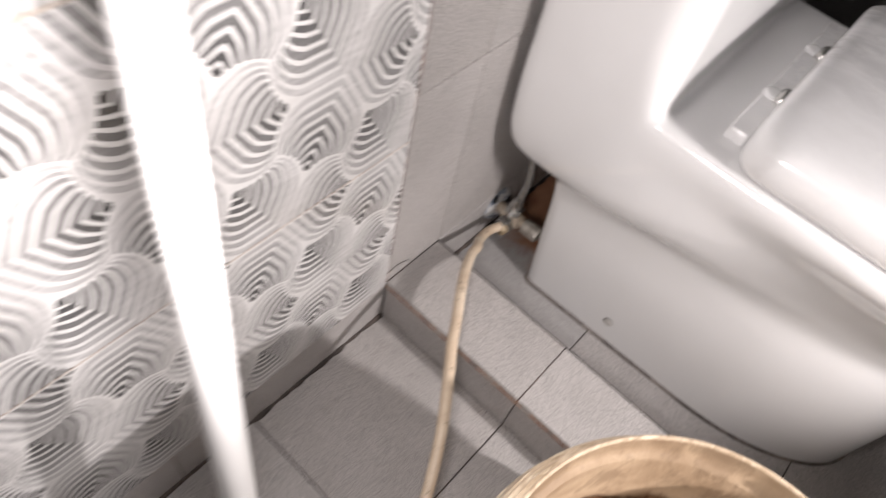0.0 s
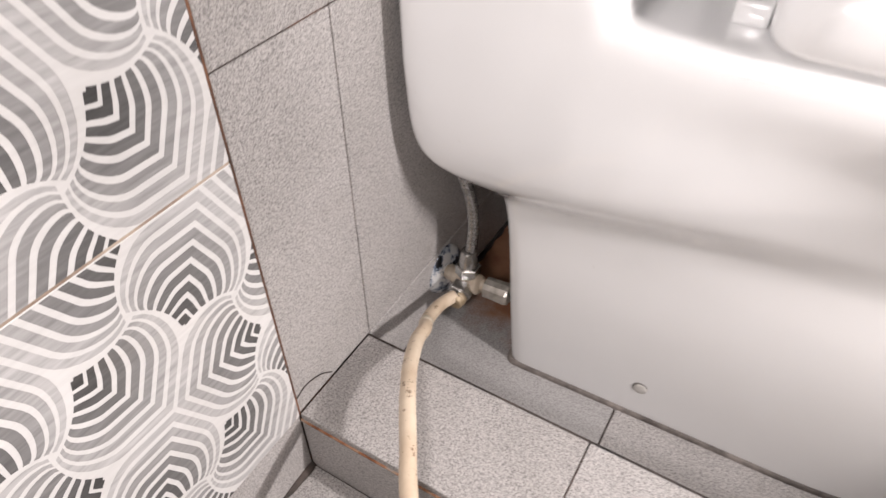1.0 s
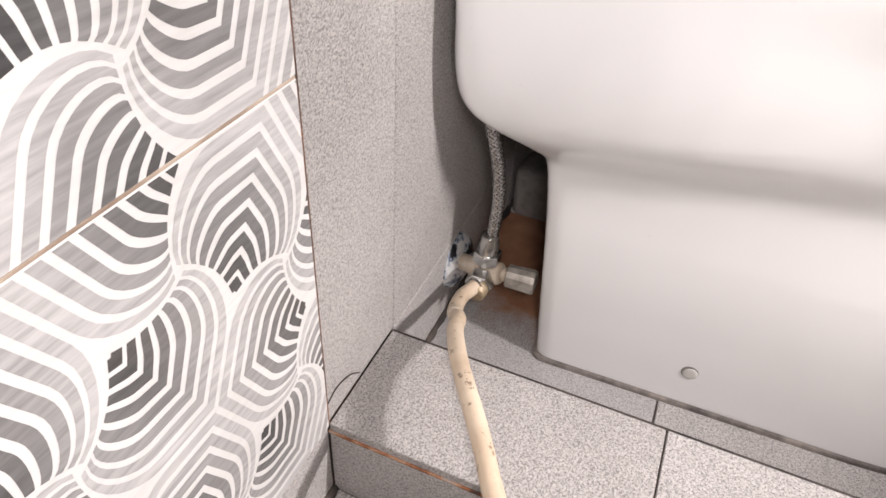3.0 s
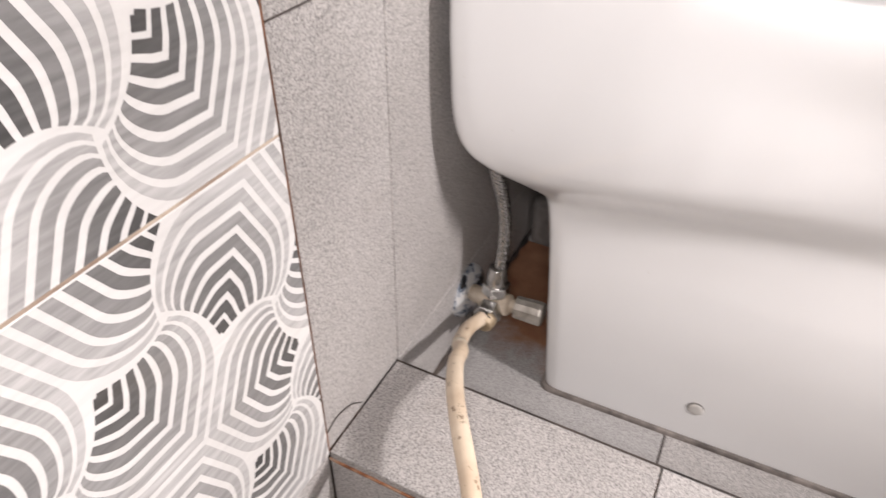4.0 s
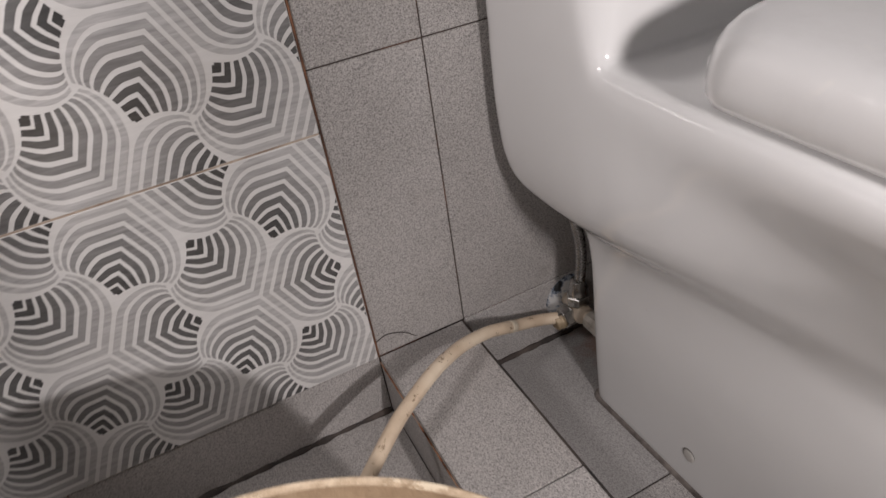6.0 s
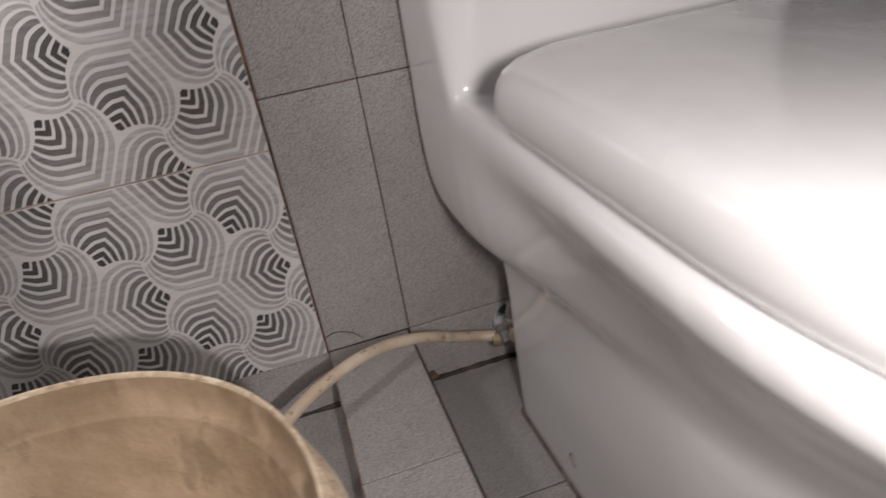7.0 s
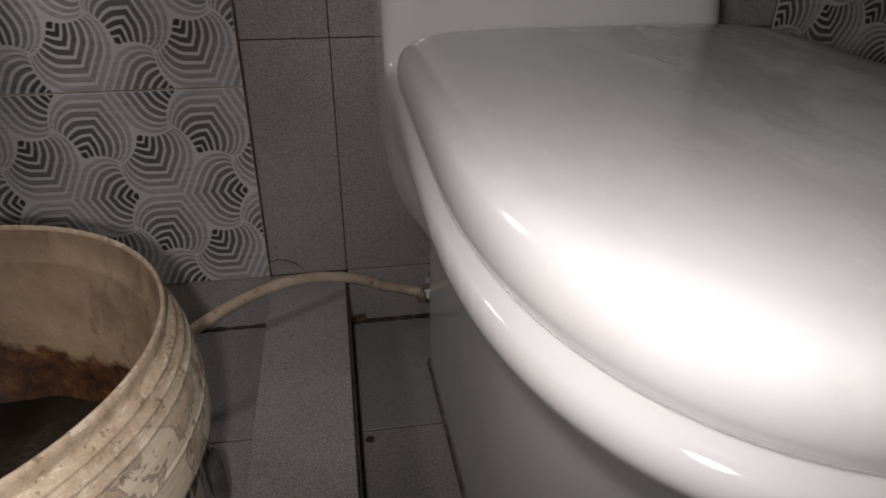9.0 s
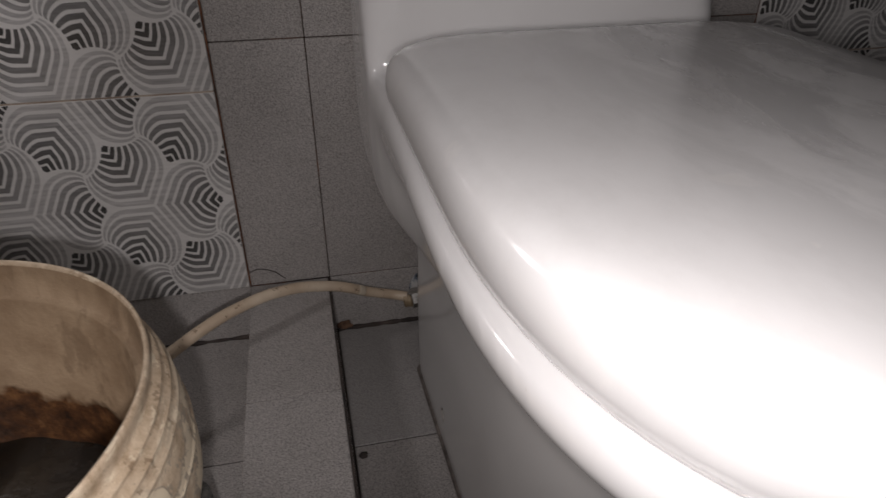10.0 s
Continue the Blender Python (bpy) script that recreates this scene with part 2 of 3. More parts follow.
HAIR = simple("dark_hair", (0.02, 0.015, 0.012), (0.05, 0.04, 0.03), 30, 0.4)


# ---- mesh helpers ----
def mesh_from(name, bm, mats, smooth=True):
    me = bpy.data.meshes.new(name)
    bm.normal_update()
    bm.to_mesh(me)
    bm.free()
    for m in mats if isinstance(mats, (list, tuple)) else [mats]:
        me.materials.append(m)
    if smooth:
        me.polygons.foreach_set("use_smooth", [True] * len(me.polygons))
    return me


def part(name, bm, mats, parent=None, label="", smooth=True):
    ob = new(name, mesh_from(name, bm, mats, smooth))
    ob.parent = parent
    return tagged(ob, label) if label else ob


def empty(name, label, category, place=(0, 0, 0), group="", kind=""):
    ob = new(name)
    ob.location = place
    return tagged(ob, label, category, group, kind)


def box(bm, lo, hi, bevel=0.0, segments=1):
    c = [(a + b) / 2 for a, b in zip(lo, hi)]
    s = [b - a for a, b in zip(lo, hi)]
    made = bmesh.ops.create_cube(bm, size=1.0, matrix=Matrix.LocRotScale(c, None, s))["verts"]
    if bevel:
        edges = list({e for v in made for e in v.link_edges})
        bmesh.ops.bevel(bm, geom=edges, offset=bevel, segments=segments, affect="EDGES", profile=0.6)
    return bm


def loft(bm, rings, caps=(True, True)):
    rows = [[bm.verts.new(p) for p in ring] for ring in rings]
    n = len(rows[0])
    for a, b in zip(rows, rows[1:]):
        for i in range(n):
            bm.faces.new((a[i], a[(i + 1) % n], b[(i + 1) % n], b[i]))
    if caps[0]:
        bm.faces.new(rows[0][::-1])
    if caps[1]:
        bm.faces.new(rows[-1])
    return bm


def lathe(bm, profile, segments=48, m=Matrix(), caps=(True, True)):
    """Rings from (radius, height) pairs about the local z axis."""
    rings = [[m @ Vector((r * math.cos(2 * math.pi * i / segments), r * math.sin(2 * math.pi * i / segments), z))
              for i in range(segments)] for r, z in profile]
    return loft(bm, rings, caps)


def along(a, b):
    """A frame at a with its z axis towards b."""
    q = (Vector(b) - Vector(a)).to_track_quat("Z", "Y")
    return Matrix.Translation(a) @ q.to_matrix().to_4x4()


def spline(points, n):
    """A smooth line through the points (Catmull-Rom), with n steps in each stretch."""
    pts = [Vector(p) for p in points]
    pts = [2 * pts[0] - pts[1]] + pts + [2 * pts[-1] - pts[-2]]
    out = []
    for a, b, c, d in zip(pts, pts[1:], pts[2:], pts[3:]):
        for k in range(n):
            t = k / n
            out.append(0.5 * (2 * b + (c - a) * t + (2 * a - 5 * b + 4 * c - d) * t * t + (3 * b - a - 3 * c + d) * t ** 3))
    return out + [pts[-2]]


def tube(bm, line, radius, segments=14, wobble=0.0):
    rings, side = [], None
    for i, p in enumerate(line):
        ahead = (line[min(i + 1, len(line) - 1)] - line[max(i - 1, 0)]).normalized()
        side = ahead.orthogonal() if side is None else (side - ahead * side.dot(ahead))
        side = side.normalized()
        up = ahead.cross(side)
        r = radius * (1 + wobble * noise.noise(p * 60))
        rings.append([p + r * (math.cos(a) * side + math.sin(a) * up)
                      for a in (2 * math.pi * k / segments for k in range(segments))])
    return loft(bm, rings)


# ---- the room's shell ----
def shell(name, lo, hi, mat, label):
    bm = box(bmesh.new(), lo, hi)
    return tagged(part(name, bm, mat, None, "", False), label, "wall" if "wall" in name else name, kind="structure")


W0, W1, S0 = -1.098, 1.03, -1.5
wall_north = shell("wall_north", (W0, 0.0015, -0.02), (W1, 0.12, 2.3), GROUT, "tiled bathroom wall of patterned and plain grey tiles")
shell("wall_south", (W0, S0 - 0.1, -0.02), (W1, S0, 2.3), PAINT, "plain grey wall closing the bathroom")
shell("wall_east", (W1, S0 - 0.1, -0.02), (W1 + 0.1, 0.12, 2.3), PAINT, "plain grey side wall of the bathroom")
shell("wall_west", (W0 - 0.1, S0 - 0.1, -0.02), (W0, 0.12, 2.3), PAINT, "plain grey side wall of the bathroom")
bm = box(bmesh.new(), (W0, S0, -0.12), (W1, 0.0015, RIGHT_Z - 0.0015))
box(bm, (W0, S0, RIGHT_Z - 0.003), (-0.090, 0.0015, LEFT_Z - 0.0015))
floor = tagged(part("floor", bm, DARK_GROUT, None, "", False), "grey speckled tiled floor with dark dirty joints", "floor", kind="structure")
tagged(shell("ceiling", (W0 - 0.1, S0 - 0.1, 2.3), (W1 + 0.1, 0.12, 2.4), PAINT, "plain grey ceiling"), category="ceiling")


# ---- toilet ----
CX = 0.214


def outline(hw, yb, ys, yf, rb, power=2.0, cx=CX):
    """A closed D: rounded back corners, straight sides to ys, a curved front to yf."""
    pts = []
    for k in range(9):                                   # back left corner
        a = math.pi / 2 + k / 8 * math.pi / 2
        pts.append((cx - hw + rb + rb * math.cos(a), yb - rb + rb * math.sin(a)))
    for k in range(1, 10):
        pts.append((cx - hw, yb - rb + (ys - yb + rb) * k / 10))
    for k in range(0, 41):
        a = math.pi + k / 40 * math.pi
        c, s = math.cos(a), math.sin(a)
        pts.append((cx + hw * math.copysign(abs(c) ** (2 / power), c), ys - (ys - yf) * abs(s) ** (2 / power)))
    for k in range(1, 10):
        pts.append((cx + hw, ys + (yb - rb - ys) * k / 10))
    for k in range(9):
        a = k / 8 * math.pi / 2
        pts.append((cx + hw - rb + rb * math.cos(a), yb - rb + rb * math.sin(a)))
    for k in range(1, 8):
        pts.append((cx + (hw - rb) * (1 - 2 * k / 8), yb))
    return pts


def ring(z, *args, **kw):
    return [Vector((x, y, z)) for x, y in outline(*args, **kw)]


def toilet():
    top = empty("toilet", "white one-piece ceramic toilet with closed lid against tiled wall", "toilet", (CX, -0.3, 0))
    back = Matrix.Translation((-CX, 0.3, 0))

    def put(name, bm, mat, parent=top, label=""):
        bmesh.ops.transform(bm, matrix=back, verts=bm.verts)
        return part(name, bm, mat, parent, label)

    base = [(0.000, 0.1175, -0.0970, -0.36, -0.560, 0.010), (0.003, 0.1185, -0.0962, -0.36, -0.562, 0.012),
            (0.06, 0.1185, -0.0905, -0.36, -0.561, 0.012), (0.13, 0.1170, -0.0835, -0.36, -0.560, 0.012),
            (0.180, 0.1145, -0.0775, -0.36, -0.562, 0.012), (0.202, 0.1130, -0.0740, -0.36, -0.567, 0.013)]
    upper = [(0.2145, 0.1120, -0.0695, -0.36, -0.572, 0.016), (0.227, 0.1125, -0.0525, -0.37, -0.579, 0.018),
             (0.238, 0.1140, -0.036, -0.38, -0.586, 0.020), (0.249, 0.1165, -0.021, -0.38, -0.593, 0.020), (0.262, 0.1185, -0.012, -0.39, -0.598, 0.020),
             (0.285, 0.1235, -0.009, -0.40, -0.607, 0.018), (0.315, 0.1325, -0.009, -0.41, -0.620, 0.016),
             (0.335, 0.1410, -0.009, -0.41, -0.632, 0.014), (0.352, 0.1525, -0.009, -0.42, -0.646, 0.014), (0.366, 0.1625, -0.009, -0.42, -0.661, 0.014), (0.376, 0.1675, -0.009, -0.42, -0.671, 0.014),
             (0.384, 0.1680, -0.009, -0.42, -0.672, 0.014), (0.3900, 0.1668, -0.010, -0.42, -0.670, 0.014),
             (0.3930, 0.1640, -0.012, -0.42, -0.666, 0.014), (0.3945, 0.158, -0.02, -0.42, -0.658, 0.014), (0.3946, 0.135, -0.03, -0.42, -0.62, 0.014)]

    def fine(rows, n=5):
        """The rows again with n steps between each two, along a smooth curve."""
        ext = [rows[0]] + list(rows) + [rows[-1]]
        out = []
        for a, b, c, d in zip(ext, ext[1:], ext[2:], ext[3:]):
            for k in range(n):
                t = k / n
                out.append(tuple(0.5 * (2 * q + (r - p) * t + (2 * p - 5 * q + 4 * r - u) * t * t + (3 * q - p - 3 * r + u) * t ** 3)
                                 for p, q, r, u in zip(a, b, c, d)))
        return out + [rows[-1]]

    def step(a, b, v):
        t = min(1.0, max(0.0, (v - a) / (b - a)))
        return t * t * (3 - 2 * t)

    waist = ((0.0, 0.1120), (0.185, 0.1175), (0.202, 0.1190), (0.2145, 0.1220), (0.227, 0.1330), (0.238, 0.1440), (0.249, 0.1530), (0.262, 0.1590), (0.285, 0.1635), (0.315, 0.1655), (0.345, 0.1658))
    sharp = fine(waist + ((0.380, 0.1658), (0.3895, 0.1654), (0.3930, 0.1642), (0.3945, 0.1610), (0.40, 0.1420)))
    soft = fine(waist + ((0.362, 0.1656), (0.374, 0.1648), (0.384, 0.1626), (0.3895, 0.1598), (0.3930, 0.1555), (0.3945, 0.1480), (0.40, 0.1320)))

    def full(z, rows):
        """Half the width that the body has at the tank."""
        return float(np.interp(z, [r[0] for r in rows], [r[1] for r in rows]))

    def shaped(p, hw):
        """The body widens towards the tank, its foot narrows and its waist rises towards the front."""
        k = step(-0.12, -0.22, p.y)
        width = full(p.z, sharp) * (1 - k) + full(p.z, soft) * k
        wide = 1 + (width / hw - 1) * step(-0.42, -0.13, p.y) * step(0.15, 0.215, p.z)
        wide *= 1 - 0.20 * max(0.0, -0.1 - p.y) * (1 - step(0.215, 0.31, p.z))
        lift = (0.014 * step(-0.07, -0.25, p.y) + 0.016 * step(-0.33, -0.54, p.y)) * (step(0.06, 0.235, p.z) if p.z < 0.235 else 1 - step(0.235, 0.375, p.z))
        return Vector((CX + (p.x - CX) * wide, p.y, p.z + lift))

    def block(hw, yb, yf, r):
        pts = []
        for cx, cy, a0, rr in ((CX - hw, yb, 90, 0.014), (CX - hw, yf, 180, r), (CX + hw, yf, 270, r), (CX + hw, yb, 0, 0.014)):
            ex, ey = cx + (rr if cx < CX else -rr), cy + (rr if cy == yf else -rr)
            for k in range(13):
                a = radians(a0 + 90 * k / 12)
                pts.append((ex + rr * math.cos(a), ey + rr * math.sin(a)))
        return pts

    tank = [(0.300, 0.160, -0.014, -0.135, 0.03), (0.3945, 0.1659, -0.0095, -0.158, 0.012), (0.41, 0.1659, -0.0095, -0.157, 0.018),
            (0.46, 0.1657, -0.0095, -0.155, 0.034), (0.55, 0.1656, -0.0095, -0.152, 0.040), (0.679, 0.166, -0.0095, -0.148, 0.040)]
    bm = bmesh.new()
    loft(bm, [[shaped(p, r[1]) for p in ring(*r, power=2.0 + 0.6 * step(0.25, 0.37, r[0]))] for r in fine(base + upper, 3)])
    loft(bm, [[Vector((x, y, z)) for x, y in block(hw, yb, yf, r)] for z, hw, yb, yf, r in tank])
    bowl = put("body", bm, CERAMIC)
    # foot, bowl and tank are cast in one piece
    cast = bowl.modifiers.new("cast", "REMESH")
    cast.mode, cast.voxel_size, cast.use_smooth_shade = "VOXEL", 0.0025, True
    soften = bowl.modifiers.new("soften", "SMOOTH")
    soften.factor, soften.iterations = 0.5, 45
    bm = bmesh.new()
    loft(bm, [[Vector((x, y, z)) for x, y in block(hw, -0.0095, yf, r)] for z, hw, yf, r in
              ((0.681, 0.164, -0.147, 0.04), (0.684, 0.169, -0.153, 0.045), (0.71, 0.170, -0.154, 0.045), (0.718, 0.166, -0.150, 0.042), (0.72, 0.143, -0.136, 0.03))])
    put("tank_lid", bm, CERAMIC)

    bm = bmesh.new()
    loft(bm, [ring(z, hw, -0.233 - i, -0.42, yf, 0.03, LID_POWER) for z, hw, yf, i in
              ((0.3930, 0.145, -0.648, 0.012), (0.3945, 0.152, -0.655, 0.006), (0.3975, 0.1540, -0.657, 0.004), (0.4005, 0.152, -0.655, 0.006))])
    put("seat", bm, LID)
    bm = bmesh.new()
    loft(bm, [ring(z, hw, yb, -0.42, yf, rb, LID_POWER) for z, hw, yb, yf, rb in
              ((0.3962, 0.1545, -0.2335, -0.657, 0.022), (0.3980, 0.1595, -0.2305, -0.662, 0.025), (0.403, 0.1625, -0.2290, -0.665, 0.027), (0.411, 0.1640, -0.2285, -0.667, 0.029),
               (0.420, 0.1642, -0.2285, -0.667, 0.032), (0.428, 0.1628, -0.2285, -0.665, 0.035), (0.4345, 0.1595, -0.2295, -0.661, 0.038), (0.4385, 0.1540, -0.2310, -0.654, 0.040),
               (0.4415, 0.1445, -0.2345, -0.643, 0.042), (0.4440, 0.126, -0.243, -0.622, 0.042), (0.4458, 0.094, -0.260, -0.585, 0.036), (0.4466, 0.044, -0.30, -0.52, 0.018))])
    put("lid", bm, LID, label="white plastic lid with dusty smears")
    bm = bmesh.new()
    box(bm, (CX - 0.126, -0.2275, 0.3935), (CX + 0.126, -0.208, 0.4075), 0.003, 3)
    hinge = put("hinge", bm, LID, label="white plastic hinge bar behind lid")
    for x in (CX - 0.062, CX + 0.040):
        bm = bmesh.new()
        lathe(bm, [(0.004, 0.0), (0.0062, 0.0008), (0.0066, 0.002), (0.0066, 0.021), (0.0062, 0.0222), (0.004, 0.023)], 20, along((x, -0.2265, 0.4075), (x + 1, -0.2265, 0.4075)))
        put("hinge_pin", bm, CHROME, hinge, "bright hinge pin")
        bm = bmesh.new()
        lathe(bm, [(0.0095, -0.001), (0.0095, 0.0016), (0.0085, 0.0028), (0.005, 0.0033), (0.001, 0.0034)], 24, along((x + 0.011, -0.2165, 0.4070), (x + 0.011, -0.2165, 1.0)))
        put("screw_cap", bm, LID, hinge)
    # a dark bead seals the foot to the floor
    bm = bmesh.new()
    loft(bm, [[shaped(p, hw) for p in ring(z, hw, yb, -0.36, yf, 0.012)] for z, hw, yb, yf in
              ((0.0050, 0.1218, -0.0930, -0.5650), (0.0092, 0.1214, -0.0934, -0.5645), (0.0112, 0.1200, -0.0948, -0.5632), (0.0116, 0.1180, -0.0965, -0.5610))], (False, False))
    put("sealant", bm, SEALANT, bowl, "dirty sealant bead round foot")
    # bolt cap sunk in the foot, its recess's shade painted as a dark ring
    way = Vector((-1, -0.044, 0.008))
    at = Vector((CX - 0.1156, -0.226, 0.049))
    bm = bmesh.new()
    lathe(bm, [(0.0071, -0.002), (0.0070, 0.0001), (0.0068, 0.0003), (0.0062, 0.0003)], 32, along(at, at + way))
    put("bolt_shade_ring", bm, SOCKET_SHADE, bowl, "flat dark ring painted as shade round bolt cap")
    bm = bmesh.new()
    at += Vector((0, -0.0006, -0.0011))
    lathe(bm, [(0.0062, -0.002), (0.0062, 0.0003), (0.0057, 0.0007), (0.0036, 0.0010), (0.0008, 0.0011)], 32, along(at, at + way))
    put("bolt_cap", bm, CAP, bowl, "greyish bolt cap sunk in foot")
    return top


toilet()

bm = bmesh.new()
box(bm, (0.30, -0.088, -0.001), (0.365, -0.004, 0.062), 0.012, 3)
for v in bm.verts:
    v.co += Vector((noise.noise(v.co * 40), noise.noise(v.co * 43 + Vector((3, 1, 2))), noise.noise(v.co * 37))) * 0.004
tagged(part("cement_mound", bm, CEMENT), "rough damp cement mound on floor behind toilet foot", "cement")


# ---- angle valve, supply hose ----
def valve():
    top = empty("angle_valve", "limescaled angle valve with corroded chrome flange on tiled wall", "valve", (0.128, 0.0, 0.063))
    c = Vector((0.121, -0.034, 0.069))
    back = Matrix.Translation((-0.128, 0.0, -0.063))

    def put(name, bm, mat, label="", parent=top, smooth=True):
        bmesh.ops.transform(bm, matrix=back, verts=bm.verts)
        return part(name, bm, mat, parent, label, smooth)

    root = Vector((0.128, 0.0, 0.063))
    bm = bmesh.new()
    lathe(bm, [(0.0275, 0.0), (0.0275, 0.002), (0.026, 0.0045), (0.021, 0.0075), (0.014, 0.0095), (0.010, 0.0098)], 40, along(root, c))
    put("flange", bm, ESCUTCHEON, "chrome flange pitted black with corrosion")
    bm = bmesh.new()
    lathe(bm, [(0.0085, 0.004), (0.0085, 0.020), (0.0105, 0.022), (0.0105, 0.050), (0.0085, 0.052)], 24, along(root, c))
    lathe(bm, [(0.0085, 0.0), (0.0085, 0.022)], 24, along(c, c + Vector((0, 0, 1))))
    lathe(bm, [(0.0080, 0.0), (0.0080, 0.016)], 24, along(c, c + Vector((-1, -0.05, -0.12))))
    lathe(bm, [(0.0065, 0.0), (0.0065, 0.026)], 20, along(c, c + Vector((0.04, -1, 0.02))))
    put("valve_body", bm, BODY)
    bm = bmesh.new()
    m = along(c + Vector((0.0006, -0.020, 0.0006)), c + Vector((0.04, -1, 0.02)))
    ribs = [[m @ Vector((r * (1 + (0.045 if i % 3 == 0 else 0)) * math.cos(2 * math.pi * i / 36), r * (1 + (0.045 if i % 3 == 0 else 0)) * math.sin(2 * math.pi * i / 36), z))
             for i in range(36)] for r, z in ((0.0088, 0.0), (0.0103, 0.001), (0.0112, 0.024), (0.0105, 0.0265), (0.0085, 0.0272))]
    loft(bm, ribs)
    put("knob", bm, KNOB, "scratched silvery ribbed knob", smooth=False)
    for at, way, mat in ((c + Vector((0, 0, 0.010)), Vector((0, 0, 1)), CHROME), (c + Vector((-0.010, 0, -0.001)), Vector((-1, -0.05, -0.12)), CHROME)):
        bm = bmesh.new()
        m = along(at, at + way)
        lathe(bm, [(0.0118, 0.0), (0.0128, 0.001), (0.0128, 0.011), (0.0118, 0.012)], 6, m)
        lathe(bm, [(0.0095, 0.011), (0.0095, 0.0165), (0.0075, 0.0175)], 24, m)
        put("nut", bm, mat, smooth=False)
    bm = bmesh.new()
    lathe(bm, [(0.0088, 0.022), (0.0092, 0.024), (0.0092, 0.033), (0.0080, 0.0345), (0.0080, 0.040), (0.0074, 0.041)], 24, along(c, c + Vector((0, 0, 1))))
    put("coupling", bm, CHROME, "polished crimp sleeve")
    bm = bmesh.new()
    at = c + Vector((-0.022, -0.001, -0.003))
    lathe(bm, [(0.0098, 0.0), (0.0100, 0.004), (0.0085, 0.005), (0.0088, 0.009), (0.0070, 0.010)], 24, along(at, at + Vector((-1, -0.05, -0.12))))
    put("hose_ferrule", bm, BRASS, "dull brass ferrule")
    return c


VC = valve()


def braided_hose(name, points, radius, label):
    line = spline(points, 14)
    start = Vector(points[0])
    line = [p - start for p in line]
    top = empty(name, label, "hose", start)
    part("core", tube(bmesh.new(), line, radius * 0.86, 12), CORE, top)
    # a braid of flat strands wound both ways
    bm = bmesh.new()
    length = sum((b - a).length for a, b in zip(line, line[1:]))
    turns = length / (radius * 6.0)
    cum, total = [0.0], 0.0
    for a, b in zip(line, line[1:]):
        total += (b - a).length
        cum.append(total)

    def at(s):
        for i in range(len(line) - 1):
            if cum[i + 1] >= s or i == len(line) - 2:
                k = (s - cum[i]) / max(cum[i + 1] - cum[i], 1e-9)
                return line[i].lerp(line[i + 1], k), (line[i + 1] - line[i]).normalized()

    steps = int(turns * 14)
    for sense in (1, -1):
        for strand in range(8):
            prev = None
            for k in range(steps + 1):
                p, ahead = at(length * k / steps)
                side = ahead.cross(Vector((0, 1, 0))).normalized()
                up = ahead.cross(side)
                a = sense * (2 * math.pi * turns * k / steps) + 2 * math.pi * strand / 8
                r = radius * (1 + 0.05 * math.sin(k * math.pi / 2 + (0 if sense > 0 else math.pi)))
                pair = []
                for d in (-0.23, 0.23):
                    pair.append(bm.verts.new(p + r * (math.cos(a + d) * side + math.sin(a + d) * up)))
                if prev:
                    bm.faces.new((prev[0], prev[1], pair[1], pair[0]))
                prev = pair
    tagged(part("braid", bm, STEEL, top, "shiny steel braid"), kind="stuff")
    return top


braided_hose("supply_hose", [VC + Vector(p) for p in ((0, 0, 0.026), (0.002, -0.002, 0.05), (0.003, -0.002, 0.08), (-0.001, 0.0, 0.11), (-0.012, 0.006, 0.15), (-0.024, 0.012, 0.19), (-0.03, 0.012, 0.24))],
             0.0056, "braided steel supply hose between valve and toilet tank")

HOSE_LINE = [(0.094, -0.033, 0.0695), (0.073, -0.029, 0.0737), (0.0435, -0.034, 0.0857), (0.022, -0.0445, 0.101), (0.001, -0.050, 0.1105), (-0.032, -0.065, 0.124),
             (-0.058, -0.080, 0.1315), (-0.076, -0.0915, 0.135), (-0.10, -0.1075, 0.136), (-0.1225, -0.122, 0.134), (-0.1506, -0.1436, 0.129), (-0.20, -0.180, 0.114),
             (-0.26, -0.215, 0.090), (-0.34, -0.255, 0.057), (-0.42, -0.33, 0.030), (-0.47, -0.44, 0.0215), (-0.50, -0.62, 0.021), (-0.48, -0.85, 0.021)]
hose_run = spline(HOSE_LINE, 14)
hose = part("water_hose", tube(bmesh.new(), hose_run, 0.0064, 18, 0.03), HOSE)
part("band", tube(bmesh.new(), hose_run[31:37], 0.0066, 18), SLEEVE, hose, "paler worn band on hose")
tagged(hose, "aged cream plastic water hose arching over tiled kerb", "hose")


